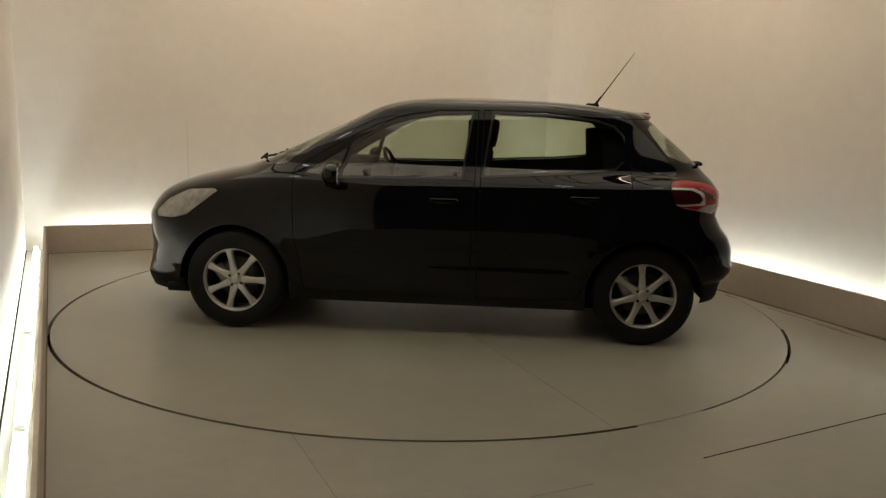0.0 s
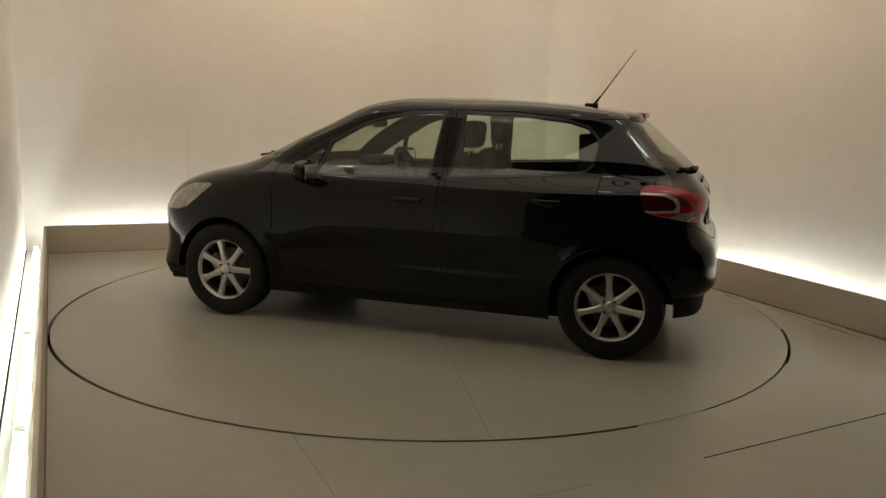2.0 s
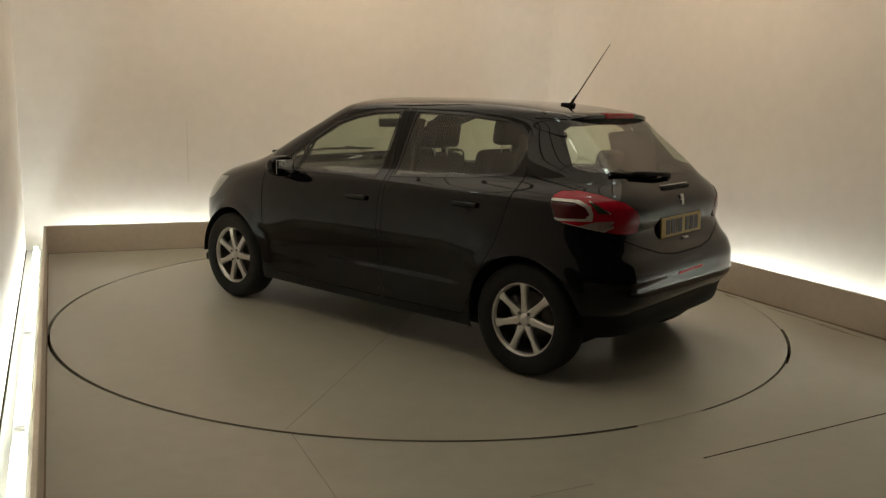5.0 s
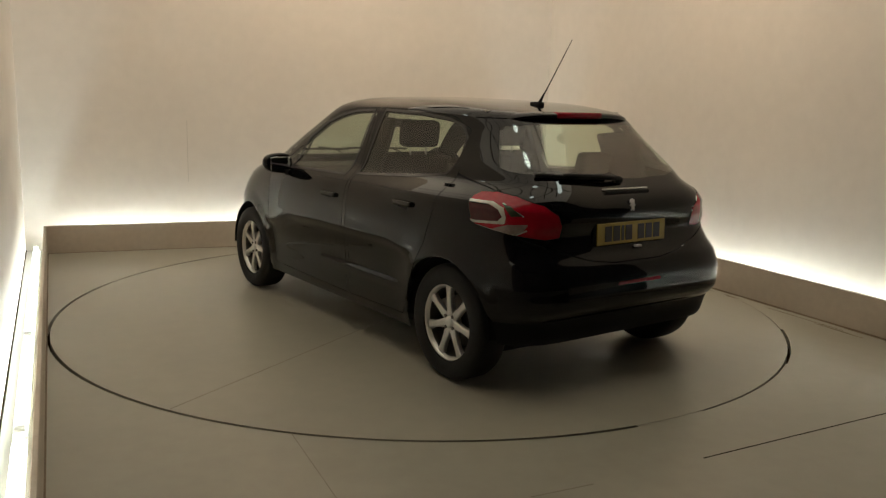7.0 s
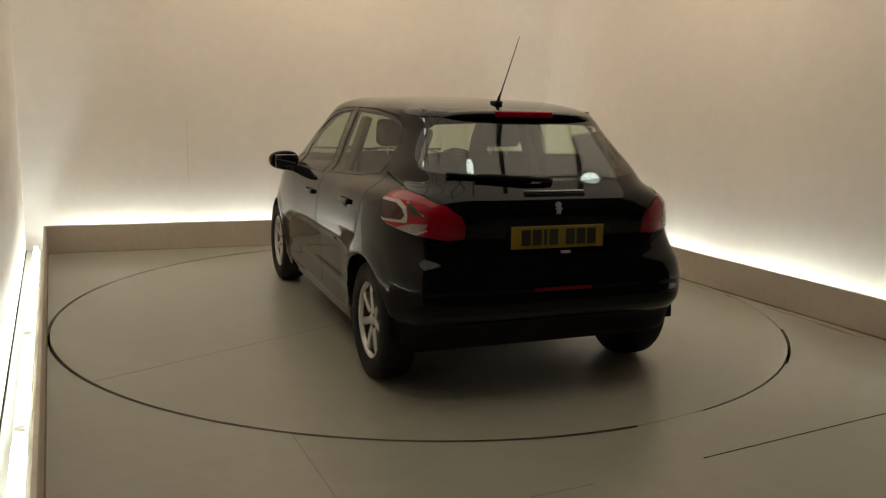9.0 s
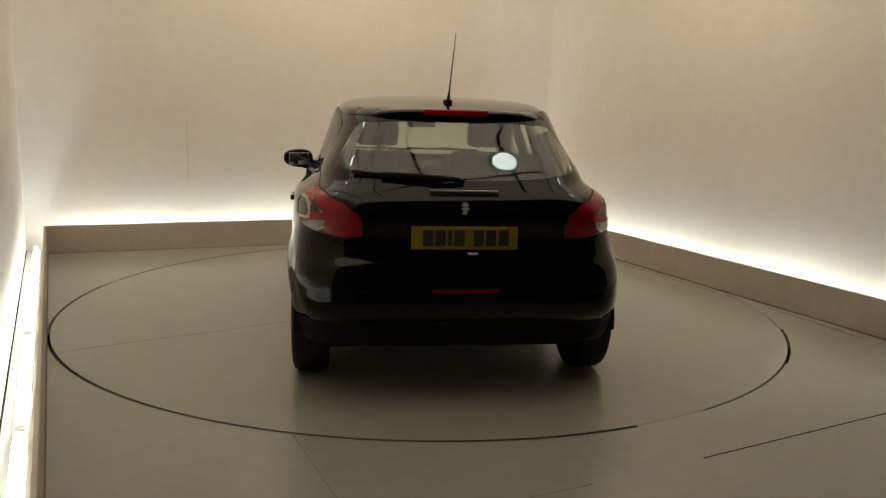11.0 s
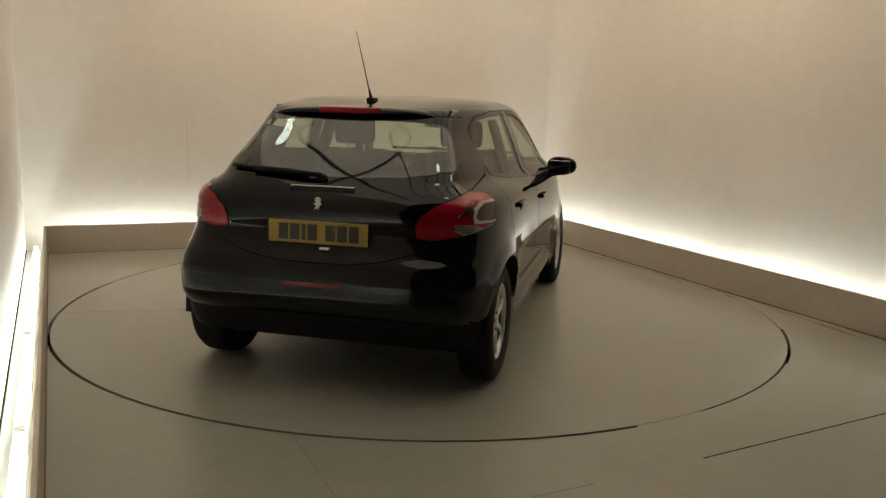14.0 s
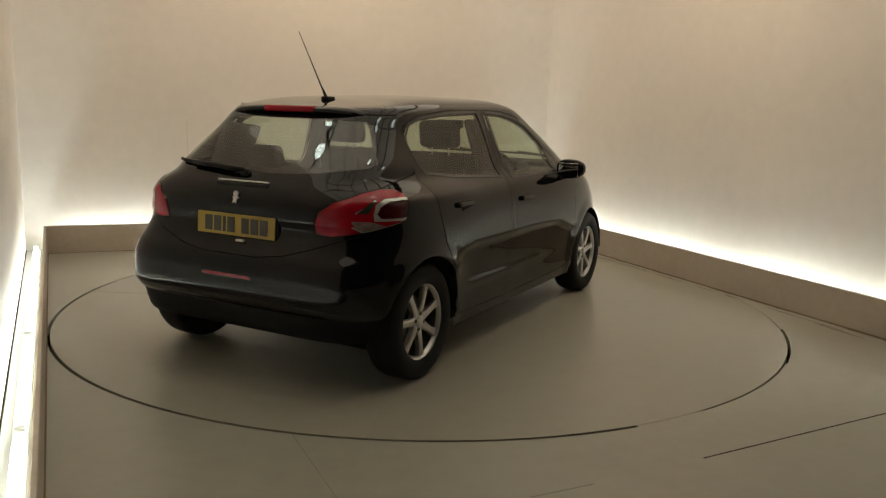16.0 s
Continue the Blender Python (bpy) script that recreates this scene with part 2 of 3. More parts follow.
# lamps under the ceiling
def ceiling_light(x, y):
    thing = tagged(new("ceiling_light"), "round white lamp hanging under the ceiling", "ceiling light", "ceiling lights")
    thing.matrix_basis = pose(x, y, H_WALL)
    for name, r0, z0, z1, mat in (("stem", 0.015, -0.56, 0.0, M_METAL), ("housing", 0.14, -0.62, -0.56, M_METAL), ("diffuser", 0.115, -0.63, -0.621, M_LAMP)):
        bm = prism([(r0 * math.cos(k * math.pi / 24), r0 * math.sin(k * math.pi / 24)) for k in range(48)], z0, z1)
        part(name, bm, mat, thing, smooth=False)


def wall_fill(p, nrm, length):
    """Bar light added unseen under the ceiling, its glass to the wall and down."""
    thing = tagged(new("wall_fill"), "added unseen light that warms the wall", "wall lamp", "wall washers")
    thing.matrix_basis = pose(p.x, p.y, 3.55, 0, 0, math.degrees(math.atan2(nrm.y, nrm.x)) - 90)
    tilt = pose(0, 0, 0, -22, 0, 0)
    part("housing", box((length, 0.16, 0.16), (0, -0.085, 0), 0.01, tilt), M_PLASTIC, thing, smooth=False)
    part("fill_face", box((length - 0.06, 0.008, 0.12), (0, 0, 0), 0.0, tilt), M_WALL_FILL, thing, "warm glowing face of the added light", smooth=False)
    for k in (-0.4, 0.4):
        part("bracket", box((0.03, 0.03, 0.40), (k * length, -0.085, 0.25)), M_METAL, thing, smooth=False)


for x, y in LAMPS:
    ceiling_light(x, y)
# added lights, out of view, that make the warm patches on the walls
wall_fill(WALL_L.lerp(WALL_C, 0.50) - B_NRM * 1.15, B_NRM, 1.3)
wall_fill(WALL_C + R_DIR * 3.1 - R_NRM * 1.15, R_NRM, 1.4)

# dark grid of rails under the ceiling
for a, b in [(V * k - U * 2.9, V * k + U * 2.5) for k in (-2.0, -1.3, -0.5, 0.3, 1.0, 1.8)] + [(U * k - V * 2.6, U * k + V * 2.6) for k in (2.0, 0.9, -0.2)]:
    bm = strip(a, b, 0.03, H_WALL - 0.06 - (0.001 if abs((b - a).dot(V)) > 3 else 0.0), H_WALL - 0.002)
    tagged(mesh_object("ceiling_rail", bm, M_RAIL), "slim dark steel rail fixed under the ceiling", "rail", "ceiling rails")

# joints in the floor
for a, b in (((-0.569, -2.394), (-0.08, -3.5)), ((1.195, -2.589), (3.6, -1.355)), ((0.42, -2.961), (0.68, -2.845))):
    structure("floor_joint", strip(a, b, 0.006 if a[0] > 1 else 0.003, -0.01, 0.0012), M_GAP if a[0] > 1 else M_JOINT, "thin dark joint in the painted floor")
structure("wall_joint", strip(WALL_L + U * 0.02 - L_NRM * 0.004, WALL_L + U * 5.0 - L_NRM * 0.004, 0.008, 0.0, 0.012), M_GAP, "dark joint at the foot of the wall")

seam = WALL_L + B_DIR * (Vector((-2.29, 2.164)) - WALL_L).dot(B_DIR)
structure("wall_seam", strip(seam - B_NRM * 0.001, seam + B_DIR * 0.004 - B_NRM * 0.001, 0.003, 0.62, 1.2), M_SEAM, "faint upright seam in the wall panel")

# ---- the turntable ----
table = tagged(new("turntable"), "large round beige painted turntable flush with the floor", "turntable")
bm = prism([(R_DISC * math.cos(a * math.pi / 96), R_DISC * math.sin(a * math.pi / 96)) for a in range(192)], -0.04, 0.0)
part("platform", bm, M_DISC, table, smooth=False)
a = radians(116.5)
part("seam", strip((0.3 * math.cos(a), 0.3 * math.sin(a)), (2.44 * math.cos(a), 2.44 * math.sin(a)), 0.004, -0.01, 0.001), M_JOINT, table, "thin joint between the halves of the deck", smooth=False)


# ---- the car: one smooth skin by levels, cut along the panel joints ----
car = tagged(new("car"), "glossy black five-door hatchback parked on the turntable", "car")

# level, rear end, front end, half width, squareness in plan at the rear and the front
LEVELS = [
    (0.20, -1.68, 1.985, 0.805, 7.0, 4.4), (0.28, -1.77, 2.015, 0.828, 8.0, 4.2), (0.36, -1.805, 2.0, 0.843, 8.5, 4.0), (0.45, -1.83, 1.99, 0.854, 8.8, 3.9),
    (0.56, -1.84, 2.0, 0.864, 8.8, 3.8), (0.65, -1.82, 2.005, 0.869, 8.0, 3.7), (0.72, -1.773, 1.98, 0.869, 7.2, 3.6), (0.80, -1.744, 1.92, 0.866, 6.6, 3.5),
    (0.86, -1.758, 1.82, 0.860, 6.3, 3.6), (0.92, -1.762, 1.65, 0.847, 6.0, 3.8), (0.96, -1.745, 1.48, 0.828, 6.0, 4.1), (1.00, -1.715, 1.31, 0.792, 6.3, 4.6),
    (1.05, -1.667, 1.16, 0.748, 6.3, 5.5), (1.10, -1.615, 1.05, 0.728, 6.3, 6.2), (1.20, -1.505, 0.845, 0.694, 6.3, 6.5), (1.30, -1.39, 0.635, 0.658, 6.3, 6.5),
    (1.36, -1.325, 0.515, 0.634, 6.3, 6.5), (1.40, -1.265, 0.43, 0.610, 6.3, 6.5), (1.43, -1.09, 0.345, 0.570, 6.3, 6.0), (1.455, -0.84, 0.23, 0.50, 6.0, 5.0),
    (1.468, -0.56, 0.09, 0.39, 5.0, 4.0), (1.478, -0.26, -0.14, 0.10, 2.5, 2.5)]
LV = np.array(LEVELS)
SLOPES = np.zeros_like(LV)
for k in range(1, 6):
    d = np.diff(LV[:, k]) / np.diff(LV[:, 0])
    for i in range(1, len(LV) - 1):
        SLOPES[i, k] = 0 if d[i - 1] * d[i] <= 0 else 2 * d[i - 1] * d[i] / (d[i - 1] + d[i])
    SLOPES[0, k], SLOPES[-1, k] = d[0], d[-1]


def level(z):
    i = min(max(int(np.searchsorted(LV[:, 0], z)) - 1, 0), len(LV) - 2)
    h = LV[i + 1, 0] - LV[i, 0]
    t = (z - LV[i, 0]) / h
    a, b, c, d = 2 * t ** 3 - 3 * t ** 2 + 1, t ** 3 - 2 * t ** 2 + t, 3 * t ** 2 - 2 * t ** 3, t ** 3 - t ** 2
    return a * LV[i] + b * h * SLOPES[i] + c * LV[i + 1] + d * h * SLOPES[i + 1]


def ramp(v, a, b):
    t = min(max((v - a) / (b - a), 0.0), 1.0)
    return t * t * (3 - 2 * t)


AXLE = 1.269
LINE = ([-0.98, -0.91, -0.78, -0.4, 0.0, 0.55, 0.72, 0.84, 0.96, 1.05], [0.67, 0.64, 0.672, 0.668, 0.672, 0.655, 0.60, 0.575, 0.59, 0.62])


def body_point(a, z):
    """a from -90 (rear middle) through 0 (flank) to 90 (front middle) degrees."""
    _, xr, xf, w, nr, nf = level(z)
    mid = 0.1 - 0.25 * ramp(z, 0.95, 1.15)
    c, s = math.cos(radians(a)), math.sin(radians(a))
    n, ax = (nr, xr - mid) if a < 0 else (nf, xf - mid)
    x = mid + ax * abs(s) ** (2 / n)
    y = w * abs(c) ** (2 / n)
    flank = ramp(abs(c), 0.12, 0.45)
    # hollow below the flank line, lips round the arches, broad rear shoulder
    zl = float(np.interp(x, *LINE))
    inside = ramp(x, -0.98, -0.84) * (1 - ramp(x, 0.84, 1.0))
    y -= flank * inside * 0.019 * (1 - ramp(z, zl - 0.05, zl)) * ramp(z, 0.24, 0.42)
    y += flank * inside * 0.005 * ramp(z, zl - 0.012, zl + 0.004) * (1 - ramp(z, zl + 0.004, zl + 0.07))
    y += flank * 0.013 * ramp(x, -0.95, -0.6) * (1 - ramp(x, -0.15, 0.25)) * ramp(z, 0.37, 0.425) * (1 - ramp(z, 0.43, 0.455))
    for ax_ in (AXLE, -AXLE):
        r = math.hypot(x - ax_, z - 0.31)
        y += flank * 0.014 * ramp(r, 0.30, 0.352) * (1 - ramp(r, 0.352, 0.45)) * (1 - ramp(z, 0.6, 0.75) * 0.3)
    back = (1 - ramp(x, -0.95, -0.45)) * flank
    y += back * 0.016 * ramp(z, 0.86, 0.96) * (1 - ramp(z, 0.965, 1.02))
    y -= back * 0.022 * ramp(z, 1.0, 1.06) * (1 - ramp(z, 1.15, 1.4))
    y *= 1 - 0.085 * ramp(-x, 0.5, 1.4) * ramp(z, 1.08, 1.36)
    # step of the bumper round the tail
    tail = 1 - ramp(x, -1.75, -1.45)
    x += tail * 0.022 * (1 - ramp(z, 0.395, 0.42)) * ramp(z, 0.27, 0.37)
    x -= tail * 0.012 * ramp(z, 0.425, 0.45) * (1 - ramp(z, 0.47, 0.56))
    return Vector((x, y, z))


def skin():
    """Quads of the left half, each a list of (place, normal)."""
    zs = sorted({round(float(v), 4) for v in np.concatenate([np.arange(0.20, 1.36, 0.0125), np.arange(1.36, 1.4775, 0.005), [1.4775]])})
    n = 150
    angs = [-90 + 180 * i / n for i in range(n + 1)]
    g = [[body_point(a, z) for a in angs] for z in zs]
    nz = len(zs)
    nrm = [[None] * (n + 1) for _ in zs]
    for j in range(nz):
        for i in range(n + 1):
            du = g[j][min(i + 1, n)] - g[j][max(i - 1, 0)]
            dv = g[min(j + 1, nz - 1)][i] - g[max(j - 1, 0)][i]
            v = dv.cross(du)
            if i in (0, n):
                v.y = 0
            nrm[j][i] = v.normalized() if v.length > 1e-9 else Vector((0, 0, 1))
    quads = []
    for j in range(nz - 1):
        for i in range(n):
            quads.append([(g[a][b], nrm[a][b]) for a, b in ((j, i), (j + 1, i), (j + 1, i + 1), (j, i + 1))])
    top = Vector((-0.2, 0, 1.4783))
    for i in range(n):
        quads.append([(g[-1][i], nrm[-1][i]), (top, Vector((0, 0, 1))), (g[-1][i + 1], nrm[-1][i + 1])])
    return quads


def side(p):
    return (p.x, p.z)


def rear(p):
    return (p.y, p.z)


def corner(p):
    return (-0.874 * p.x - 0.487 * p.y, p.z)


def ccw(poly):
    area2 = sum(a[0] * b[1] - b[0] * a[1] for a, b in zip(poly, poly[1:] + poly[:1]))
    return poly if area2 > 0 else poly[::-1]


def grow(poly, d):
    """Offsets a convex counter-clockwise polygon outwards by d."""
    poly = ccw(list(poly))
    out, k = [], len(poly)
    for i in range(k):
        a, b, c = (Vector(poly[j % k]) for j in (i - 1, i, i + 1))
        u, v = (b - a).normalized(), (c - b).normalized()
        n1, n2 = Vector((u.y, -u.x)), Vector((v.y, -v.x))
        m = (n1 + n2)
        out.append(tuple(b + m * (d / max(0.3, m.dot(n1)))))
    return out


def carve(faces, poly, proj, keep):
    """Cuts the faces along a convex polygon: those inside it, those outside."""
    poly = ccw(list(poly))
    lo = [min(p[k] for p in poly) for k in (0, 1)]
    hi = [max(p[k] for p in poly) for k in (0, 1)]
    inside, outside = [], []
    for f in faces:
        q = [proj(p) for p, _ in f]
        if not keep(f[0][0]) or max(a[0] for a in q) < lo[0] or min(a[0] for a in q) > hi[0] or max(a[1] for a in q) < lo[1] or min(a[1] for a in q) > hi[1]:
            outside.append(f)
            continue
        cur, rest = f, []
        for (ax, ay), (bx, by) in zip(poly, poly[1:] + poly[:1]):
            dist = []
            for p, _ in cur:
                u, v = proj(p)
                dist.append((bx - ax) * (v - ay) - (by - ay) * (u - ax))
            if min(dist) >= -1e-9:
                continue
            if max(dist) <= 1e-9:
                cur = None
                break
            pin, pout = [], []
            for i in range(len(cur)):
                j = (i + 1) % len(cur)
                (p, n), (r, m) = cur[i], cur[j]
                if dist[i] >= 0:
                    pin.append(cur[i])
                if dist[i] <= 0:
                    pout.append(cur[i])
                if dist[i] * dist[j] < 0:
                    t = dist[i] / (dist[i] - dist[j])
                    cut = (p.lerp(r, t), n.lerp(m, t))
                    pin.append(cut)
                    pout.append(cut)
            rest.append(pout)
            cur = pin
        if cur is None:
            outside.append(f)
        else:
            inside.append(cur)
            outside.extend(r for r in rest if len(r) > 2)
    return inside, outside


def sheet(name, faces, mat, parent, label="", mirror=False, both=False, push=0.0):
    """A part out of cut faces, with the skin's own normals; push sets it in or out."""
    verts, normals, polys, index = [], [], [], {}
    for s in ((1, -1) if both else ((-1,) if mirror else (1,))):
        for f in faces:
            ids = []
            for p, n in f:
                q = p + n * push
                key = (round(q.x, 4), round(q.y * s, 4), round(q.z, 4))
                if key not in index:
                    index[key] = len(verts)
                    verts.append((q.x, q.y * s, q.z))
                    normals.append((n.x, n.y * s, n.z))
                if index[key] not in ids:
                    ids.append(index[key])
            if len(ids) > 2:
                polys.append(ids if s > 0 else ids[::-1])
    me = bpy.data.meshes.new(name)
    me.from_pydata(verts, [], polys)
    me.materials.append(mat)
    me.shade_smooth()
    me.normals_split_custom_set_from_vertices([Vector(v).normalized() for v in normals])
    ob = new(name, me)
    ob.parent = parent
    if label:
        tagged(ob, label)
    return ob


def always(p):
    return True


def tail_half(p):
    return p.x < -0.9


def front_half(p):
    return p.x > 0.3


def disc(x, z, r, n=36):
    return [(x + r * math.cos(2 * math.pi * i / n), z + r * math.sin(2 * math.pi * i / n)) for i in range(n)]


P_GLASS_F = [(0.60, 0.985), (0.535, 1.175), (0.345, 1.285), (0.19, 1.335), (0.02, 1.367), (-0.185, 1.378), (-0.155, 1.15), (-0.135, 0.998)]
P_QUARTER = [(0.84, 0.995), (0.575, 1.155), (0.632, 0.988)]
P_GLASS_R = [(-0.275, 1.012), (-0.325, 1.382), (-0.70, 1.372), (-0.95, 1.347), (-1.06, 1.315), (-1.115, 1.26), (-1.135, 1.20), (-1.115, 1.12), (-1.07, 1.075), (-0.80, 1.043)]
P_DOOR_F = [(0.83, 0.27), (-0.215, 0.255), (-0.225, 1.0), (-0.235, 1.402), (0.03, 1.395), (0.22, 1.365), (0.40, 1.30), (0.62, 1.192), (0.90, 1.02), (0.89, 0.62)]
P_DOOR_R = [(-0.245, 0.255), (-0.86, 0.265), (-1.10, 0.72), (-1.165, 0.95), (-1.175, 1.2), (-1.12, 1.31), (-0.98, 1.372), (-0.65, 1.400), (-0.26, 1.402)]
P_LAMP = [(0.826, 0.955), (0.842, 0.992), (0.88, 1.013), (0.97, 1.018), (1.08, 1.003), (1.215, 0.962), (1.278, 0.915), (1.292, 0.86), (1.278, 0.8), (1.23, 0.793), (1.12, 0.812), (0.893, 0.852), (0.852, 0.868)]
P_REARGLASS = [(-0.69, 1.115), (-0.572, 1.325), (-0.53, 1.352), (-0.30, 1.364), (0.30, 1.364), (0.53, 1.352), (0.572, 1.325), (0.69, 1.115), (0.675, 1.095), (0.45, 1.062), (0.20, 1.048), (-0.20, 1.048), (-0.45, 1.062), (-0.675, 1.095)]
P_GATE = [(-0.705, 1.10), (-0.70, 0.80), (-0.675, 0.79), (-0.51, 0.732), (-0.34, 0.682), (-0.175, 0.66), (0.175, 0.66), (0.34, 0.682), (0.51, 0.732), (0.675, 0.79), (0.70, 0.80), (0.705, 1.10), (0.60, 1.372), (-0.60, 1.372)]
P_SCREEN = [(-0.70, 1.035), (-0.52, 1.40), (-0.3, 1.418), (0.3, 1.418), (0.52, 1.40), (0.70, 1.035), (0.4, 1.01), (-0.4, 1.01)]

faces = skin()
for ax_ in (AXLE, -AXLE):
    _, faces = carve(faces, disc(ax_, 0.31, 0.352), side, lambda p: p.y > 0.55)
    _, faces = carve(faces, [(ax_ - 0.352, 0.31), (ax_ + 0.352, 0.31), (ax_ + 0.345, 0.1), (ax_ - 0.345, 0.1)], side, lambda p: p.y > 0.55)

lamp, faces = carve(faces, P_LAMP, corner, tail_half)
lamp, lamp_gap = carve(lamp, grow(P_LAMP, -0.004), corner, always)
screen, faces = carve(faces, P_SCREEN, rear, front_half)
glass, faces = carve(faces, P_REARGLASS, rear, tail_half)
glass, glass_edge = carve(glass, [(y * 0.91, 1.205 + (z - 1.205) * 0.86) for y, z in P_REARGLASS], rear, always)
quarter, faces = carve(faces, P_QUARTER, side, lambda p: p.y > 0.3)
doors = []
for poly, pane in ((P_DOOR_F, P_GLASS_F), (P_DOOR_R, P_GLASS_R)):
    got, faces = carve(faces, poly, side, lambda p: p.y > 0.3)
    got, gap = carve(got, grow(poly, -0.005), side, always)
    frame_, got = carve(got, grow(pane, 0.014), side, always)
    win, frame_ = carve(frame_, pane, side, always)
    doors.append((got, gap, frame_, win))
gate, faces = carve(faces, P_GATE, rear, lambda p: p.x < -1.12)
gate, gate_gap = carve(gate, grow(P_GATE, -0.005), rear, always)
bumper, faces = carve(faces, [(-1.95, 0.15), (-1.50, 0.15), (-1.50, 0.62), (-1.64, 0.80), (-1.95, 0.80)], side, always)
_, bumper = carve(bumper, [(-2, 0.1), (-1.4, 0.1), (-1.4, 0.245), (-1.62, 0.27), (-2, 0.275)], side, always)
valance, bumper = carve(bumper, [(-2, 0.1), (-1.4, 0.1), (-1.4, 0.395), (-2, 0.395)], side, always)
reflect, bumper = carve(bumper, [(-0.16, 0.549), (0.16, 0.549), (0.165, 0.557), (0.155, 0.566), (-0.155, 0.566)], rear, always)
P_HEAD = [(1.84, 0.665), (1.70, 0.672), (1.60, 0.70), (1.385, 0.862), (1.41, 0.878), (1.60, 0.862), (1.76, 0.79), (1.86, 0.70)]
head, faces = carve(faces, P_HEAD, side, lambda p: p.y > 0.25)
head, head_gap = carve(head, grow(P_HEAD, -0.004), side, always)
nose, faces = carve(faces, [(1.58, 0.15), (2.1, 0.15), (2.1, 0.70), (1.66, 0.70)], side, always)
front_lip, nose = carve(nose, [(1.4, 0.1), (2.2, 0.1), (2.2, 0.30), (1.4, 0.27)], side, always)
bonnet, faces = carve(faces, [(0.95, 0.955), (1.3, 0.91), (2.1, 0.74), (2.1, 1.15), (1.0, 1.15)], side, lambda p: p.x > 0.9 and p.y < 0.72)

sheet("body", faces, M_PAINT, car, both=True)
lining = list(faces) + gate + gate_gap + head_gap
for got, gap, frame_, win in doors:
    lining += got + gap + frame_
sheet("cabin_lining", [f for f in lining if f[0][0].z > 0.62], M_PLASTIC, car, "dark inner trim of the cabin", both=True, push=-0.025)
sheet("bonnet", bonnet, M_PAINT, car, both=True)
rear_bumper = sheet("rear_bumper", bumper, M_PAINT, car, both=True)
sheet("lower_valance", valance, M_PLASTIC, rear_bumper, "dull black plastic valance", both=True)
sheet("reflector", reflect, M_REFLECT, rear_bumper, "dark red reflector strip", both=True, push=0.002)
front_bumper = sheet("front_bumper", nose, M_PAINT, car, both=True)
sheet("front_lip", front_lip, M_PLASTIC, front_bumper, "dull black plastic lip", both=True)
sheet("windscreen", screen, M_GLASS, car, "clear raked windscreen", both=True)
tailgate = sheet("tailgate", gate, M_PAINT, car, both=True)
sheet("rear_window", glass, M_GLASS, tailgate, "curved heated rear window", both=True)
sheet("window_border", glass_edge, M_PAINT, tailgate, "black printed border of the rear window", both=True)
sheet("tailgate_seal", gate_gap, M_SEAL_SHADE, car, "black shut line round the tailgate", both=True, push=-0.006)
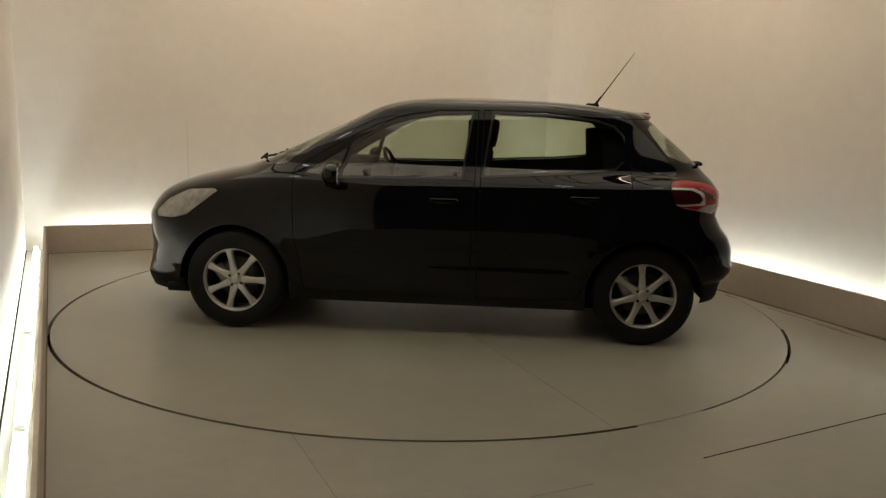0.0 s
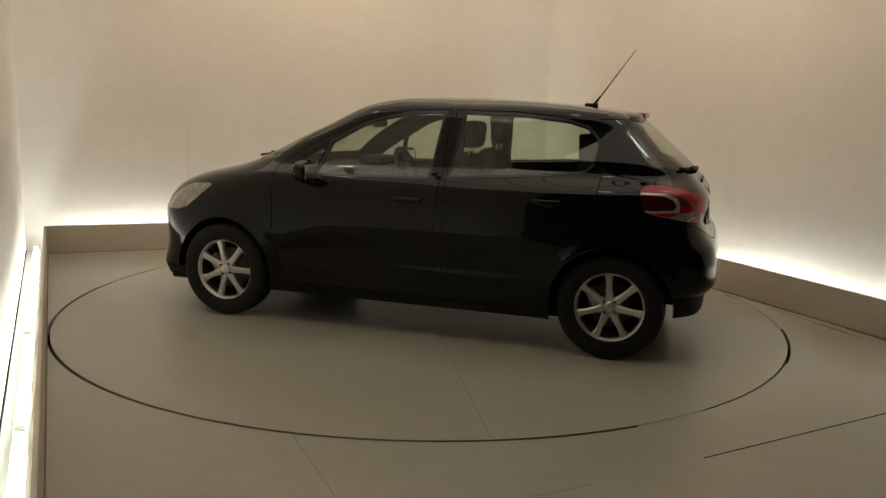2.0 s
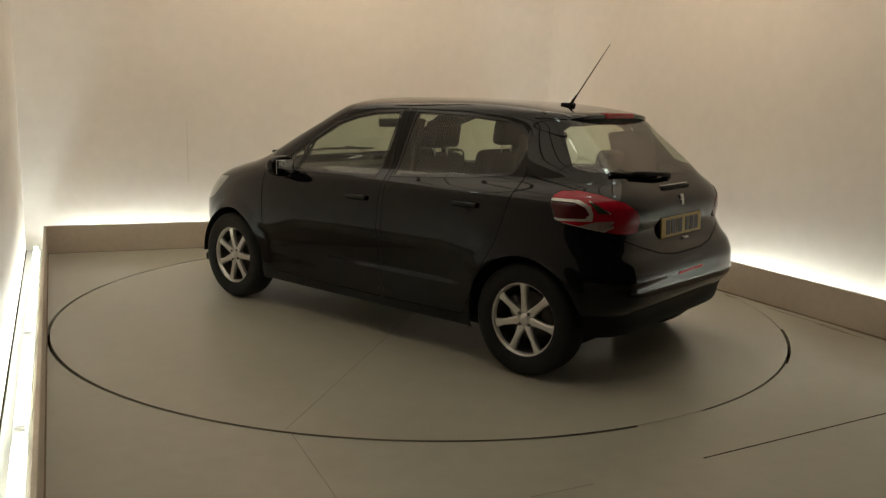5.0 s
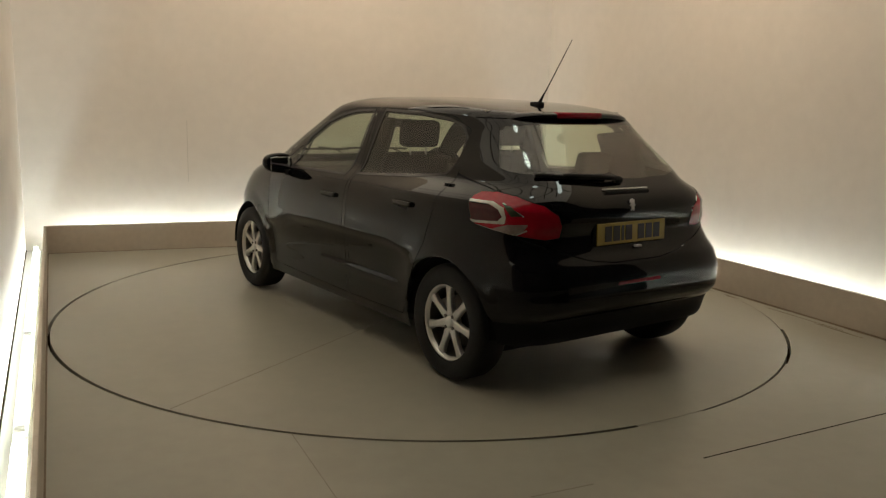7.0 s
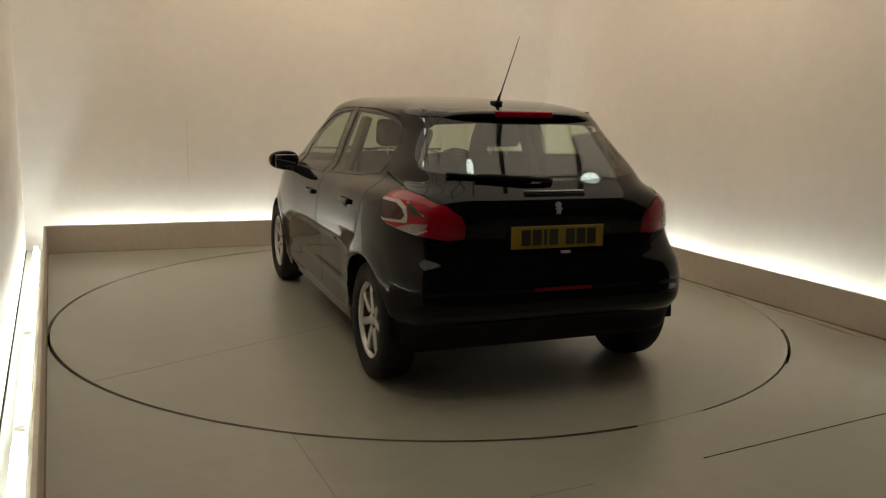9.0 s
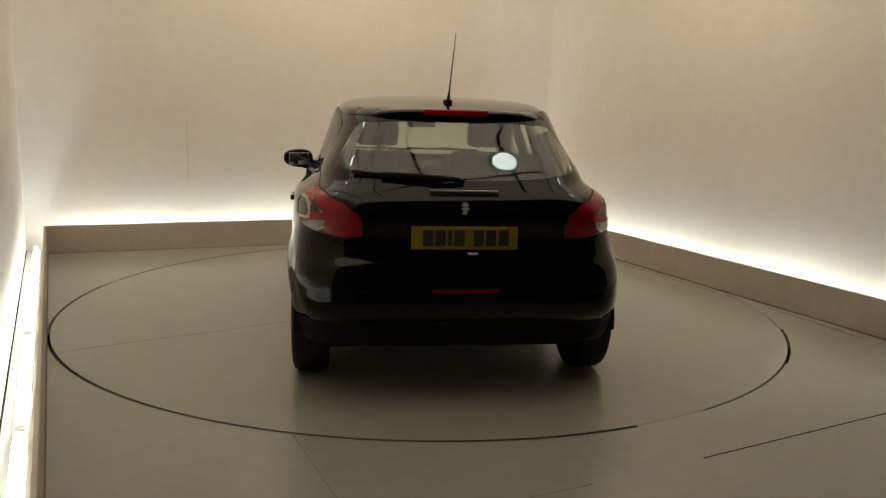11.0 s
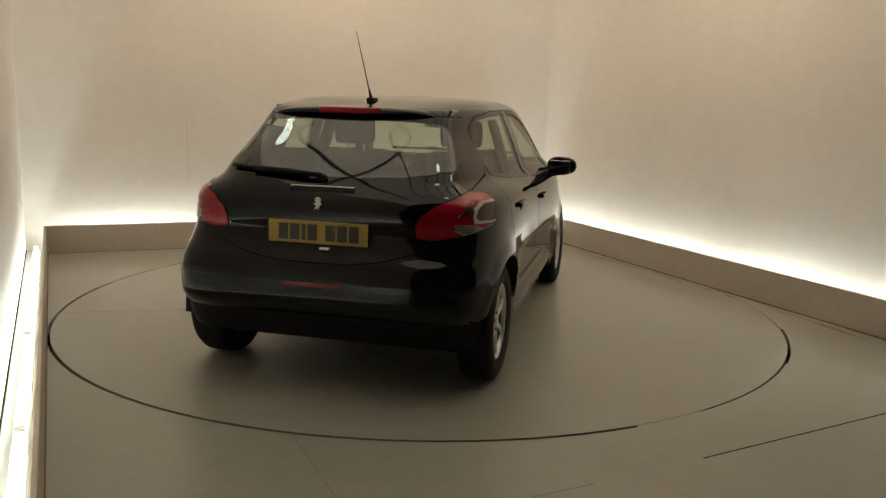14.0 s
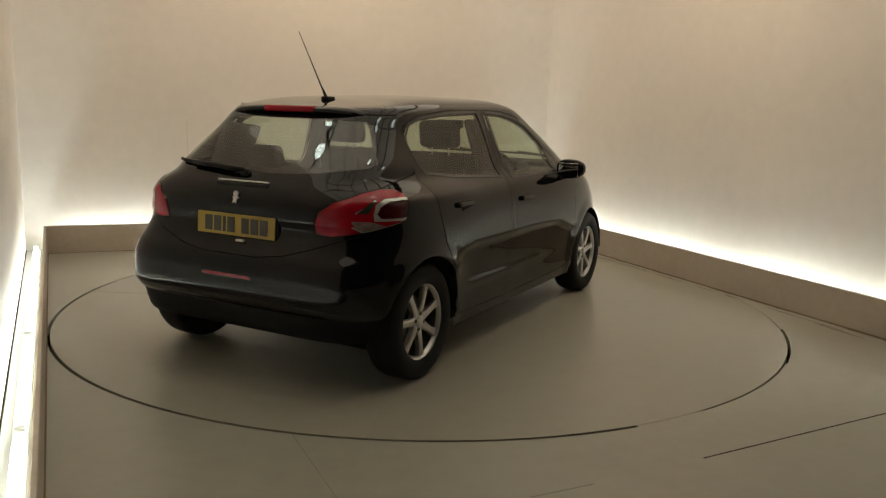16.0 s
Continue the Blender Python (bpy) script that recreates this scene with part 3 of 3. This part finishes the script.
for mir in (False, True):
    for (got, gap, frame_, win), n in zip(doors, ("front_door", "rear_door")):
        d = sheet(n, got, M_PAINT, car, mirror=mir)
        sheet("window_frame", frame_, M_TRIM, d, "satin black window surround", mirror=mir, push=0.002)
        sheet("window_pane", win, M_GLASS, d, "tinted door window", mirror=mir, push=-0.003)
        sheet("door_seal", gap, M_SEAL_SHADE, car, "black shut line of the door", mirror=mir, push=-0.006)
    sheet("quarter_light", quarter, M_GLASS, car, "small triangular front quarter light", mirror=mir, push=-0.002)
    hl = sheet("headlight", head, M_HEAD, car, "clear swept-back headlight", mirror=mir)
    sheet("headlight_seal", head_gap, M_SEAL_SHADE, hl, mirror=mir, push=-0.004)
    # tail lamp: red shell, dark core, pale hooked band and lower clear panel
    rest = lamp
    core, rest = carve(rest, [(0.82, 0.961), (0.95, 0.958), (1.01, 0.935), (1.03, 0.905), (1.01, 0.882), (0.88, 0.876), (0.84, 0.885)], corner, always)
    bands = []
    for poly in ([(0.82, 0.961), (0.82, 0.973), (0.97, 0.971), (0.965, 0.955)], [(0.965, 0.955), (0.97, 0.972), (1.035, 0.945), (1.01, 0.935)], [(1.01, 0.935), (1.035, 0.945), (1.05, 0.905), (1.03, 0.905)],
                 [(1.01, 0.882), (1.03, 0.905), (1.05, 0.905), (1.046, 0.872), (1.04, 0.870)], [(0.845, 0.879), (1.01, 0.882), (1.04, 0.870), (0.87, 0.864)]):
        got, rest = carve(rest, poly, corner, always)
        bands.append(got)
    slot, rest = carve(rest, [(1.025, 0.963), (1.065, 0.955), (1.13, 0.912), (1.075, 0.908)], corner, always)
    clear, rest = carve(rest, [(0.885, 0.858), (1.06, 0.868), (1.14, 0.892), (1.155, 0.87), (1.13, 0.83), (1.1, 0.822)], corner, always)
    edges = []
    for a, b in (((1.025, 0.966), (1.135, 0.911)), ((0.895, 0.854), (1.1, 0.820)), ((1.102, 0.820), (1.152, 0.845))):
        d = (Vector(b) - Vector(a)).normalized() * 0.0035
        quad = [(a[0] - d.y, a[1] + d.x), (a[0] + d.y, a[1] - d.x), (b[0] + d.y, b[1] - d.x), (b[0] - d.y, b[1] + d.x)]
        for pool in ("rest", "clear"):
            got, left = carve(rest if pool == "rest" else clear, quad, corner, always)
            if got:
                edges.append(got)
            if pool == "rest":
                rest = left
            else:
                clear = left
    tl = sheet("tail_lamp", rest, M_RED, car, "red tail lamp with pale hooked band", mirror=mir, push=0.003)
    sheet("lamp_core", core, M_RED_DARK, tl, "dark red hollow of the lamp", mirror=mir, push=-0.002)
    for f in bands:
        sheet("pale_band", f, M_PALE, tl, "pale silver hooked band", mirror=mir, push=0.006)
    for e in edges:
        sheet("lamp_outline", e, M_PALE, tl, "thin pale lamp outline", mirror=mir, push=0.006)
    sheet("dark_slot", slot, M_SMOKE, tl, "dark slot in the band", mirror=mir, push=0.004)
    sheet("clear_panel", clear, M_CLEAR, tl, "clear reversing lamp panel", mirror=mir, push=0.004)
    sheet("lamp_seal", lamp_gap, M_SEAL_SHADE, tl, mirror=mir, push=-0.003)


def rounded(size, at, bevel, m=None, seg=3):
    return box(size, at, bevel, m, seg)


# underside and wheel housings
part("underbody", box((3.3, 1.46, 0.06), (0.1, 0, 0.225), 0.02), M_PLASTIC, car, "dull black underside")
for ax_ in (AXLE, -AXLE):
    for s in (1, -1):
        bm = bmesh.new()
        n = 28
        rows = []
        for y, r in ((0.865, 0.353), (0.825, 0.354), (0.80, 0.358), (0.56, 0.358)):
            rows.append([bm.verts.new((ax_ + r * math.cos(math.pi * (i / n * 1.02 - 0.01)), s * (y if r != 0.353 else 0.868), 0.31 + r * math.sin(math.pi * (i / n * 1.02 - 0.01)))) for i in range(n + 1)])
        rows = rows[1:]
        for a, b in zip(rows, rows[1:]):
            for i in range(n):
                bm.faces.new((a[i], a[i + 1], b[i + 1], b[i]))
        bm.faces.new(rows[-1])
        part("wheel_housing", bm, M_PLASTIC, car, "matt black wheel arch liner")


# wheels
def lathe(profile, n=56):
    """Turned about y; profile: (radius, y)."""
    bm = bmesh.new()
    rows = [[bm.verts.new((r * math.cos(2 * math.pi * i / n), y, r * math.sin(2 * math.pi * i / n))) for i in range(n)] for r, y in profile]
    for a, b in zip(rows, rows[1:]):
        for i in range(n):
            bm.faces.new((a[i], a[(i + 1) % n], b[(i + 1) % n], b[i]))
    bmesh.ops.recalc_face_normals(bm, faces=bm.faces)
    return bm


def spoke():
    """One forked-foot spoke, along +z, face towards +y."""
    bm = bmesh.new()
    prof = [(0.035, 0.026, 0.050), (0.08, 0.020, 0.056), (0.13, 0.017, 0.058), (0.168, 0.020, 0.058), (0.192, 0.028, 0.056)]
    rings = []
    for r, w, y in prof:
        rings.append([bm.verts.new(v) for v in ((-w, y - 0.03, r), (-w, y - 0.006, r), (-w * 0.55, y, r), (w * 0.55, y, r), (w, y - 0.006, r), (w, y - 0.03, r))])
    for a, b in zip(rings, rings[1:]):
        for i in range(6):
            bm.faces.new((a[i], b[i], b[(i + 1) % 6], a[(i + 1) % 6]))
    bm.faces.new(rings[0])
    bm.faces.new(rings[-1][::-1])
    bmesh.ops.recalc_face_normals(bm, faces=bm.faces)
    return bm


def build_wheel():
    w = new("wheel")
    w.parent = car
    part("tyre", lathe([(0.195, -0.09), (0.215, -0.10), (0.27, -0.104), (0.297, -0.092), (0.307, -0.07), (0.309, -0.02), (0.309, 0.03), (0.306, 0.058), (0.294, 0.076), (0.268, 0.086), (0.222, 0.083), (0.202, 0.073)]), M_RUBBER, w, "black low-profile tyre")
    # barrel coloured dark as the shade between the spokes
    part("rim_barrel", lathe([(0.193, -0.09), (0.184, 0.0), (0.184, 0.046)]), M_STEEL_SHADE, w, "inner barrel of the rim, coloured dark for shade")
    part("rim", lathe([(0.184, 0.040), (0.190, 0.056), (0.194, 0.062), (0.200, 0.070), (0.204, 0.066), (0.203, 0.05)]), M_ALLOY, w, "silver alloy rim")
    part("brake_disc", lathe([(0.03, -0.02), (0.135, -0.02), (0.138, -0.035), (0.03, -0.04)], 32), M_STEEL_SHADE, w, "dull steel brake disc")
    part("brake_caliper", box((0.075, 0.035, 0.13), (0, 0, 0), 0.014, pose(0.095, -0.012, 0.045, 0, 25, 0)), M_CALIPER, w, "pale grey brake caliper")
    part("barrel", lathe([(0.03, -0.075), (0.188, -0.075)], 32), M_PLASTIC, w)
    part("hub_cap", lathe([(0.001, 0.062), (0.022, 0.061), (0.030, 0.056), (0.034, 0.048), (0.052, 0.046), (0.056, 0.01)], 32), M_ALLOY, w)
    first = None
    for i in range(7):
        if first is None:
            first = part("spoke", spoke(), M_ALLOY, w, smooth=False)
        else:
            o = first.copy()
            scene.collection.objects.link(o)
            o.parent = w
            o.matrix_basis = pose(0, 0, 0, 0, 360 / 7 * i, 0)
    for i in range(4):
        a = math.pi * 2 * (i + 0.5) / 4
        bm = bmesh.new()
        bmesh.ops.create_cone(bm, cap_ends=True, segments=6, radius1=0.010, radius2=0.008, depth=0.02)
        bmesh.ops.transform(bm, matrix=pose(0.043 * math.cos(a), 0.046, 0.043 * math.sin(a), 90), verts=bm.verts)
        part("wheel_bolt", bm, M_STEEL_SHADE, w, smooth=False)
    return w


wheel = build_wheel()
wheel.matrix_basis = pose(AXLE, 0.757, 0.309, 0, 12, 0)
copy_thing(wheel, pose(-AXLE, 0.757, 0.309, 0, 4, 0))
copy_thing(wheel, pose(AXLE, -0.757, 0.309, 0, 20, 180))
copy_thing(wheel, pose(-AXLE, -0.757, 0.309, 0, 33, 180))


# door handles, mirrors
def skin_y(x, z):
    lo, hi = -89.0, 89.0
    for _ in range(40):
        m = (lo + hi) / 2
        if body_point(m, z).x < x:
            lo = m
        else:
            hi = m
    return body_point(lo, z).y


for s in (1, -1):
    for x, z in ((-0.03, 0.852), (-0.87, 0.888)):
        y = skin_y(x, z)
        h = part("door_handle", rounded((0.175, 0.026, 0.03), (x - 0.01, s * (y + 0.008), z + 0.008), 0.0125, None, 4), M_PAINT, car, "black pull handle")
        # no hollow is cut; a black plate paints its shade
        part("handle_shade", rounded((0.10, 0.012, 0.055), (x, s * (y - 0.0045), z - 0.006), 0.0055), M_SEAL_SHADE, h, "dark plate painted as the shade behind the handle")
    mb = bmesh.new()
    bmesh.ops.create_uvsphere(mb, u_segments=28, v_segments=16, radius=1)
    for v in mb.verts:
        q = [math.copysign(abs(c) ** 0.78, c) for c in v.co]
        q[0] = max(q[0], -0.55)
        k = (q[1] + 1) / 2
        v.co = (q[0] * 0.062 - 0.02 * k, q[1] * 0.108, q[2] * (0.076 - 0.016 * k) + 0.006 * k)
    if s < 0:
        bmesh.ops.scale(mb, vec=(1, -1, 1), verts=mb.verts)
        bmesh.ops.reverse_faces(mb, faces=mb.faces)
    mir = part("door_mirror", mb, M_PAINT, car, "black door mirror housing", m=pose(0.64, s * 0.905, 1.0))
    part("mirror_foot", rounded((0.09, 0.13, 0.035), (0.005, -s * 0.10, -0.055), 0.012), M_PLASTIC, mir)
    part("mirror_glass", rounded((0.006, 0.15, 0.09), (-0.044, s * -0.005, 0.0), 0.003, pose(0, 0, 0, 0, 0, s * 5)), M_MIRROR, mir, "silvered mirror glass")

# wipers at the foot of the windscreen
def screen_point(y, z):
    _, _, xf, w, _, nf = level(z)
    mid = 0.1 - 0.25 * ramp(z, 0.95, 1.15)
    return Vector((mid + (xf - mid) * (1 - (abs(y) / w) ** nf) ** (1 / nf), y, z))


def rear_point(y, z):
    _, xr, _, w, nr, _ = level(z)
    w *= 1 - 0.08 * ramp(z, 1.08, 1.36)
    mid = 0.1 - 0.25 * ramp(z, 0.95, 1.15)
    return Vector((mid + (xr - mid) * (1 - (abs(y) / w) ** nr) ** (1 / nr), y, z))


def rod(pts, r, n=8):
    """A round bar along a line of points."""
    bm = bmesh.new()
    rows = []
    for i, p in enumerate(pts):
        d = (pts[min(i + 1, len(pts) - 1)] - pts[max(i - 1, 0)]).normalized()
        u = d.orthogonal().normalized()
        if rows:
            u = (last - d * last.dot(d)).normalized()
        last, v = u, d.cross(u)
        rows.append([bm.verts.new(p + u * (r * math.cos(2 * math.pi * k / n)) + v * (r * math.sin(2 * math.pi * k / n))) for k in range(n)])
    for a, b in zip(rows, rows[1:]):
        for k in range(n):
            bm.faces.new((a[k], a[(k + 1) % n], b[(k + 1) % n], b[k]))
    bm.faces.new(rows[0][::-1])
    bm.faces.new(rows[-1])
    bmesh.ops.recalc_face_normals(bm, faces=bm.faces)
    return bm


for y0, y1 in ((-0.52, 0.05), (0.02, 0.56)):
    lift = Vector((0.010, 0, 0.014))
    blade = [screen_point(y0 + (y1 - y0) * k / 8, 1.035 + 0.012 * k / 8) + lift for k in range(9)]
    fw = part("front_wiper", rod(blade, 0.008), M_PLASTIC, car, "black windscreen wiper at rest")
    part("wiper_arm", rod([screen_point(y0, 1.0) + lift * 1.2, screen_point(y0 + 0.10, 1.02) + lift * 2, blade[4] + lift], 0.008), M_PLASTIC, fw)

# roof aerial
aerial = part("aerial", rounded((0.085, 0.045, 0.026), (-0.985, 0, 1.447), 0.011), M_PLASTIC, car, "black roof aerial")
bm = bmesh.new()
bmesh.ops.create_cone(bm, cap_ends=True, segments=8, radius1=0.0045, radius2=0.0018, depth=0.42)
bmesh.ops.transform(bm, matrix=Matrix.Translation((-1.128, 0, 1.629)) @ Vector((-0.238, 0, 0.344)).to_track_quat("Z", "Y").to_matrix().to_4x4(), verts=bm.verts)
part("aerial_rod", bm, M_PLASTIC, aerial)
bm = bmesh.new()
bmesh.ops.create_cone(bm, cap_ends=True, segments=10, radius1=0.011, radius2=0.005, depth=0.07)
bmesh.ops.transform(bm, matrix=Matrix.Translation((-1.021, 0, 1.478)) @ Vector((-0.238, 0, 0.344)).to_track_quat("Z", "Y").to_matrix().to_4x4(), verts=bm.verts)
part("aerial_foot", bm, M_PLASTIC, aerial)

# roof spoiler over the rear window, with the high brake lamp
bm = bmesh.new()
n = 28
rings = []
for i in range(n + 1):
    y = -0.515 + 1.03 * i / n
    k = abs(y) / 0.515
    xb = rear_point(y, 1.372).x - 0.03 * (1 - k ** 4) + 0.006 * k ** 4
    zt = 1.408 - 0.012 * k ** 2 - 0.05 * k ** 7
    zb = 1.374 - 0.012 * k ** 2 - 0.035 * k ** 7
    rings.append([bm.verts.new(v) for v in ((xb + 0.20, y, zt + 0.008), (xb + 0.06, y, zt + 0.004), (xb + 0.006, y, zt - 0.008), (xb, y, zt - 0.018), (xb + 0.008, y, zb - 0.003), (xb + 0.05, y, zb - 0.006))])
for a, b in zip(rings, rings[1:]):
    for i in range(5):
        bm.faces.new((a[i], a[i + 1], b[i + 1], b[i]))
bmesh.ops.recalc_face_normals(bm, faces=bm.faces)
spoiler = part("roof_spoiler", bm, M_PAINT, tailgate, "black spoiler lip over the rear window")
part("high_brake_lamp", rounded((0.07, 0.34, 0.034), (-1.312, 0, 1.391), 0.012), M_RED, tailgate, "slim red high-level brake lamp")

# plate, badge, grip highlight, wiper on the tailgate
plate = part("number_plate", box((0.006, 0.52, 0.111), (0, 0, 0), 0.0025, None, 1), M_PLATE, tailgate, "yellow rear number plate with dark bars", smooth=False, m=pose(-1.764, 0, 0.803, 0, 3, 0))
part("plate_recess", rounded((0.012, 0.545, 0.128), (-1.752, 0, 0.804), 0.005), M_PLASTIC, tailgate, "dark recess round the plate")
y = 0.205
for k, wd in enumerate((0.05, 0.05, 0.02, 0.05, 0, 0.05, 0.05, 0.05)):
    if wd:
        part("plate_bar", box((0.003, wd, 0.079), (-0.0035, y - wd / 2, 0)), M_INK, plate, smooth=False)
        y -= wd + 0.011
    else:
        y -= 0.033
badge = bmesh.new()
pts = [(0, 0.032), (0.013, 0.028), (0.019, 0.014), (0.009, 0.004), (0.022, -0.002), (0.010, -0.010), (0.018, -0.032), (0.005, -0.024), (-0.006, -0.033), (-0.009, -0.010), (-0.021, -0.003), (-0.010, 0.006), (-0.015, 0.022)]
lo, hi = ([badge.verts.new((x, a, b)) for a, b in pts] for x in (0.0, -0.008))
badge.faces.new(lo)
badge.faces.new(hi[::-1])
for i in range(len(pts)):
    j = (i + 1) % len(pts)
    badge.faces.new((lo[i], hi[i], hi[j], lo[j]))
bmesh.ops.recalc_face_normals(badge, faces=badge.faces)
part("badge", badge, M_CHROME_GLINT, tailgate, "small silver badge", smooth=False, m=pose(-1.754, 0, 0.945, 0, 12, 0))
# highlight on the black grip's upper edge, made as a bright strip
part("grip_glint", rounded((0.014, 0.335, 0.008), (-1.70, 0, 1.024), 0.003), M_CHROME_GLINT, tailgate, "slim bright strip painted as the glint over the grip")
# black plate in place of the shade inside the grip
part("grip_shade", rounded((0.016, 0.335, 0.02), (-1.710, 0, 1.006), 0.004), M_SEAL_SHADE, tailgate)
wip = part("rear_wiper", rounded((0.03, 0.05, 0.034), (-1.665, 0.02, 1.064), 0.012), M_PLASTIC, tailgate, "black rear wiper at rest")
back = Vector((-0.022, 0, 0.010))
part("wiper_arm", rod([rear_point(0.02, 1.066) + back, rear_point(0.12, 1.070) + back * 1.3, rear_point(0.27, 1.080) + back * 1.2, rear_point(0.40, 1.085) + back], 0.013), M_PLASTIC, wip)
part("wiper_blade", rod([rear_point(0.10 + 0.44 * k / 8, 1.076 + 0.020 * (k / 8) ** 1.5) + back * 0.5 for k in range(9)], 0.010), M_PLASTIC, wip)
part("gate_lock", rounded((0.02, 0.05, 0.012), (-1.775, -0.04, 0.728), 0.004), M_CHROME_GLINT, tailgate, "small bright catch under the plate")


# cabin
def seat(x, y, name):
    st = part(name, rounded((0.50, 0.50, 0.16), (0.22, 0, 0.45), 0.06), M_SEAT, car, "dark grey cloth seat", m=pose(x, y, 0))
    part("seat_back", rounded((0.14, 0.48, 0.66), (0, 0, 0), 0.06, pose(-0.08, 0, 0.80, 0, -14, 0)), M_SEAT, st)
    part("headrest", rounded((0.10, 0.27, 0.17), (0, 0, 0), 0.045, pose(-0.20, 0, 1.245, 0, -8, 0)), M_SEAT, st)
    for k in (-0.06, 0.06):
        bm = bmesh.new()
        bmesh.ops.create_cone(bm, cap_ends=True, segments=8, radius1=0.006, radius2=0.006, depth=0.12)
        bmesh.ops.translate(bm, vec=(-0.185, k, 1.14), verts=bm.verts)
        part("headrest_post", bm, M_CHROME_GLINT, st)


seat(-0.10, 0.36, "front_seat")
seat(-0.10, -0.36, "front_seat")
bench = part("rear_bench", rounded((0.48, 1.22, 0.16), (-0.72, 0, 0.47), 0.06), M_SEAT, car, "dark grey cloth rear bench")
part("bench_back", rounded((0.13, 1.22, 0.58), (0, 0, 0), 0.05, pose(-0.98, 0, 0.76, 0, -16, 0)), M_SEAT, bench)
for y in (-0.40, 0.40):
    part("headrest", rounded((0.09, 0.25, 0.13), (0, 0, 0), 0.04, pose(-1.075, y, 1.10, 0, -12, 0)), M_SEAT, bench)
part("parcel_shelf", rounded((0.50, 1.18, 0.02), (-1.36, 0, 0.955), 0.006), M_SEAT, car, "dark parcel shelf")
part("dashboard", rounded((0.50, 1.36, 0.28), (0.88, 0, 0.83), 0.08), M_PLASTIC, car, "dark grey dashboard")
part("instrument_hood", rounded((0.20, 0.34, 0.06), (0.66, -0.37, 1.0), 0.025), M_PLASTIC, car)
bm = bmesh.new()
for i in range(40):
    a = 2 * math.pi * i / 40
    rr = [bm.verts.new(((0.175 + 0.015 * math.cos(b)) * math.cos(a), (0.175 + 0.015 * math.cos(b)) * math.sin(a), 0.015 * math.sin(b))) for b in (2 * math.pi * k / 8 for k in range(8))]
bm.verts.ensure_lookup_table()
for i in range(40):
    for k in range(8):
        bm.faces.new([bm.verts[q] for q in (i * 8 + k, ((i + 1) % 40) * 8 + k, ((i + 1) % 40) * 8 + (k + 1) % 8, i * 8 + (k + 1) % 8)])
sw = part("steering_wheel", bm, M_PLASTIC, car, "small black steering wheel", m=pose(0.42, -0.37, 0.93, 0, -65, 0))
part("wheel_boss", rounded((0.13, 0.11, 0.04), (0, 0, -0.01), 0.018), M_PLASTIC, sw)
for a in (0, 180, 90):
    part("wheel_arm", rounded((0.17, 0.03, 0.016), (0.085, 0, 0), 0.006, pose(0, 0, 0, 0, 0, a + 90)), M_PLASTIC, sw)
for s in (1, -1):
    part("pillar_trim", rounded((0.14, 0.04, 0.40), (0, 0, 0), 0.015, pose(-0.235, s * 0.605, 1.15, s * 19, 1, 0)), M_PLASTIC, car, "dark inner pillar trim")
    part("rear_pillar_trim", rounded((0.30, 0.04, 0.34), (0, 0, 0), 0.018, pose(-1.16, s * 0.565, 1.13, s * 20, 6, 0)), M_PLASTIC, car, "dark inner pillar trim")
part("rear_view_mirror", rounded((0.03, 0.21, 0.06), (0.50, 0, 1.285), 0.012), M_PLASTIC, car, "black rear-view mirror")
part("cabin_floor", box((2.7, 1.40, 0.03), (-0.2, 0, 0.30), 0.01), M_SEAT, car)
part("roof_lining", rounded((1.35, 1.02, 0.012), (-0.48, 0, 1.405), 0.005), M_LINING, car, "pale grey roof lining")


def motions():
    rows, turns = [], []
    for t, a in TURN:
        rows.append((t, pose(0, 0, 0, 0, 0, a) @ pose(OFF[0], OFF[1], 0)))
        turns.append((t, pose(0, 0, 0, 0, 0, a)))
    walk(car, rows)
    walk(table, turns)


motions()
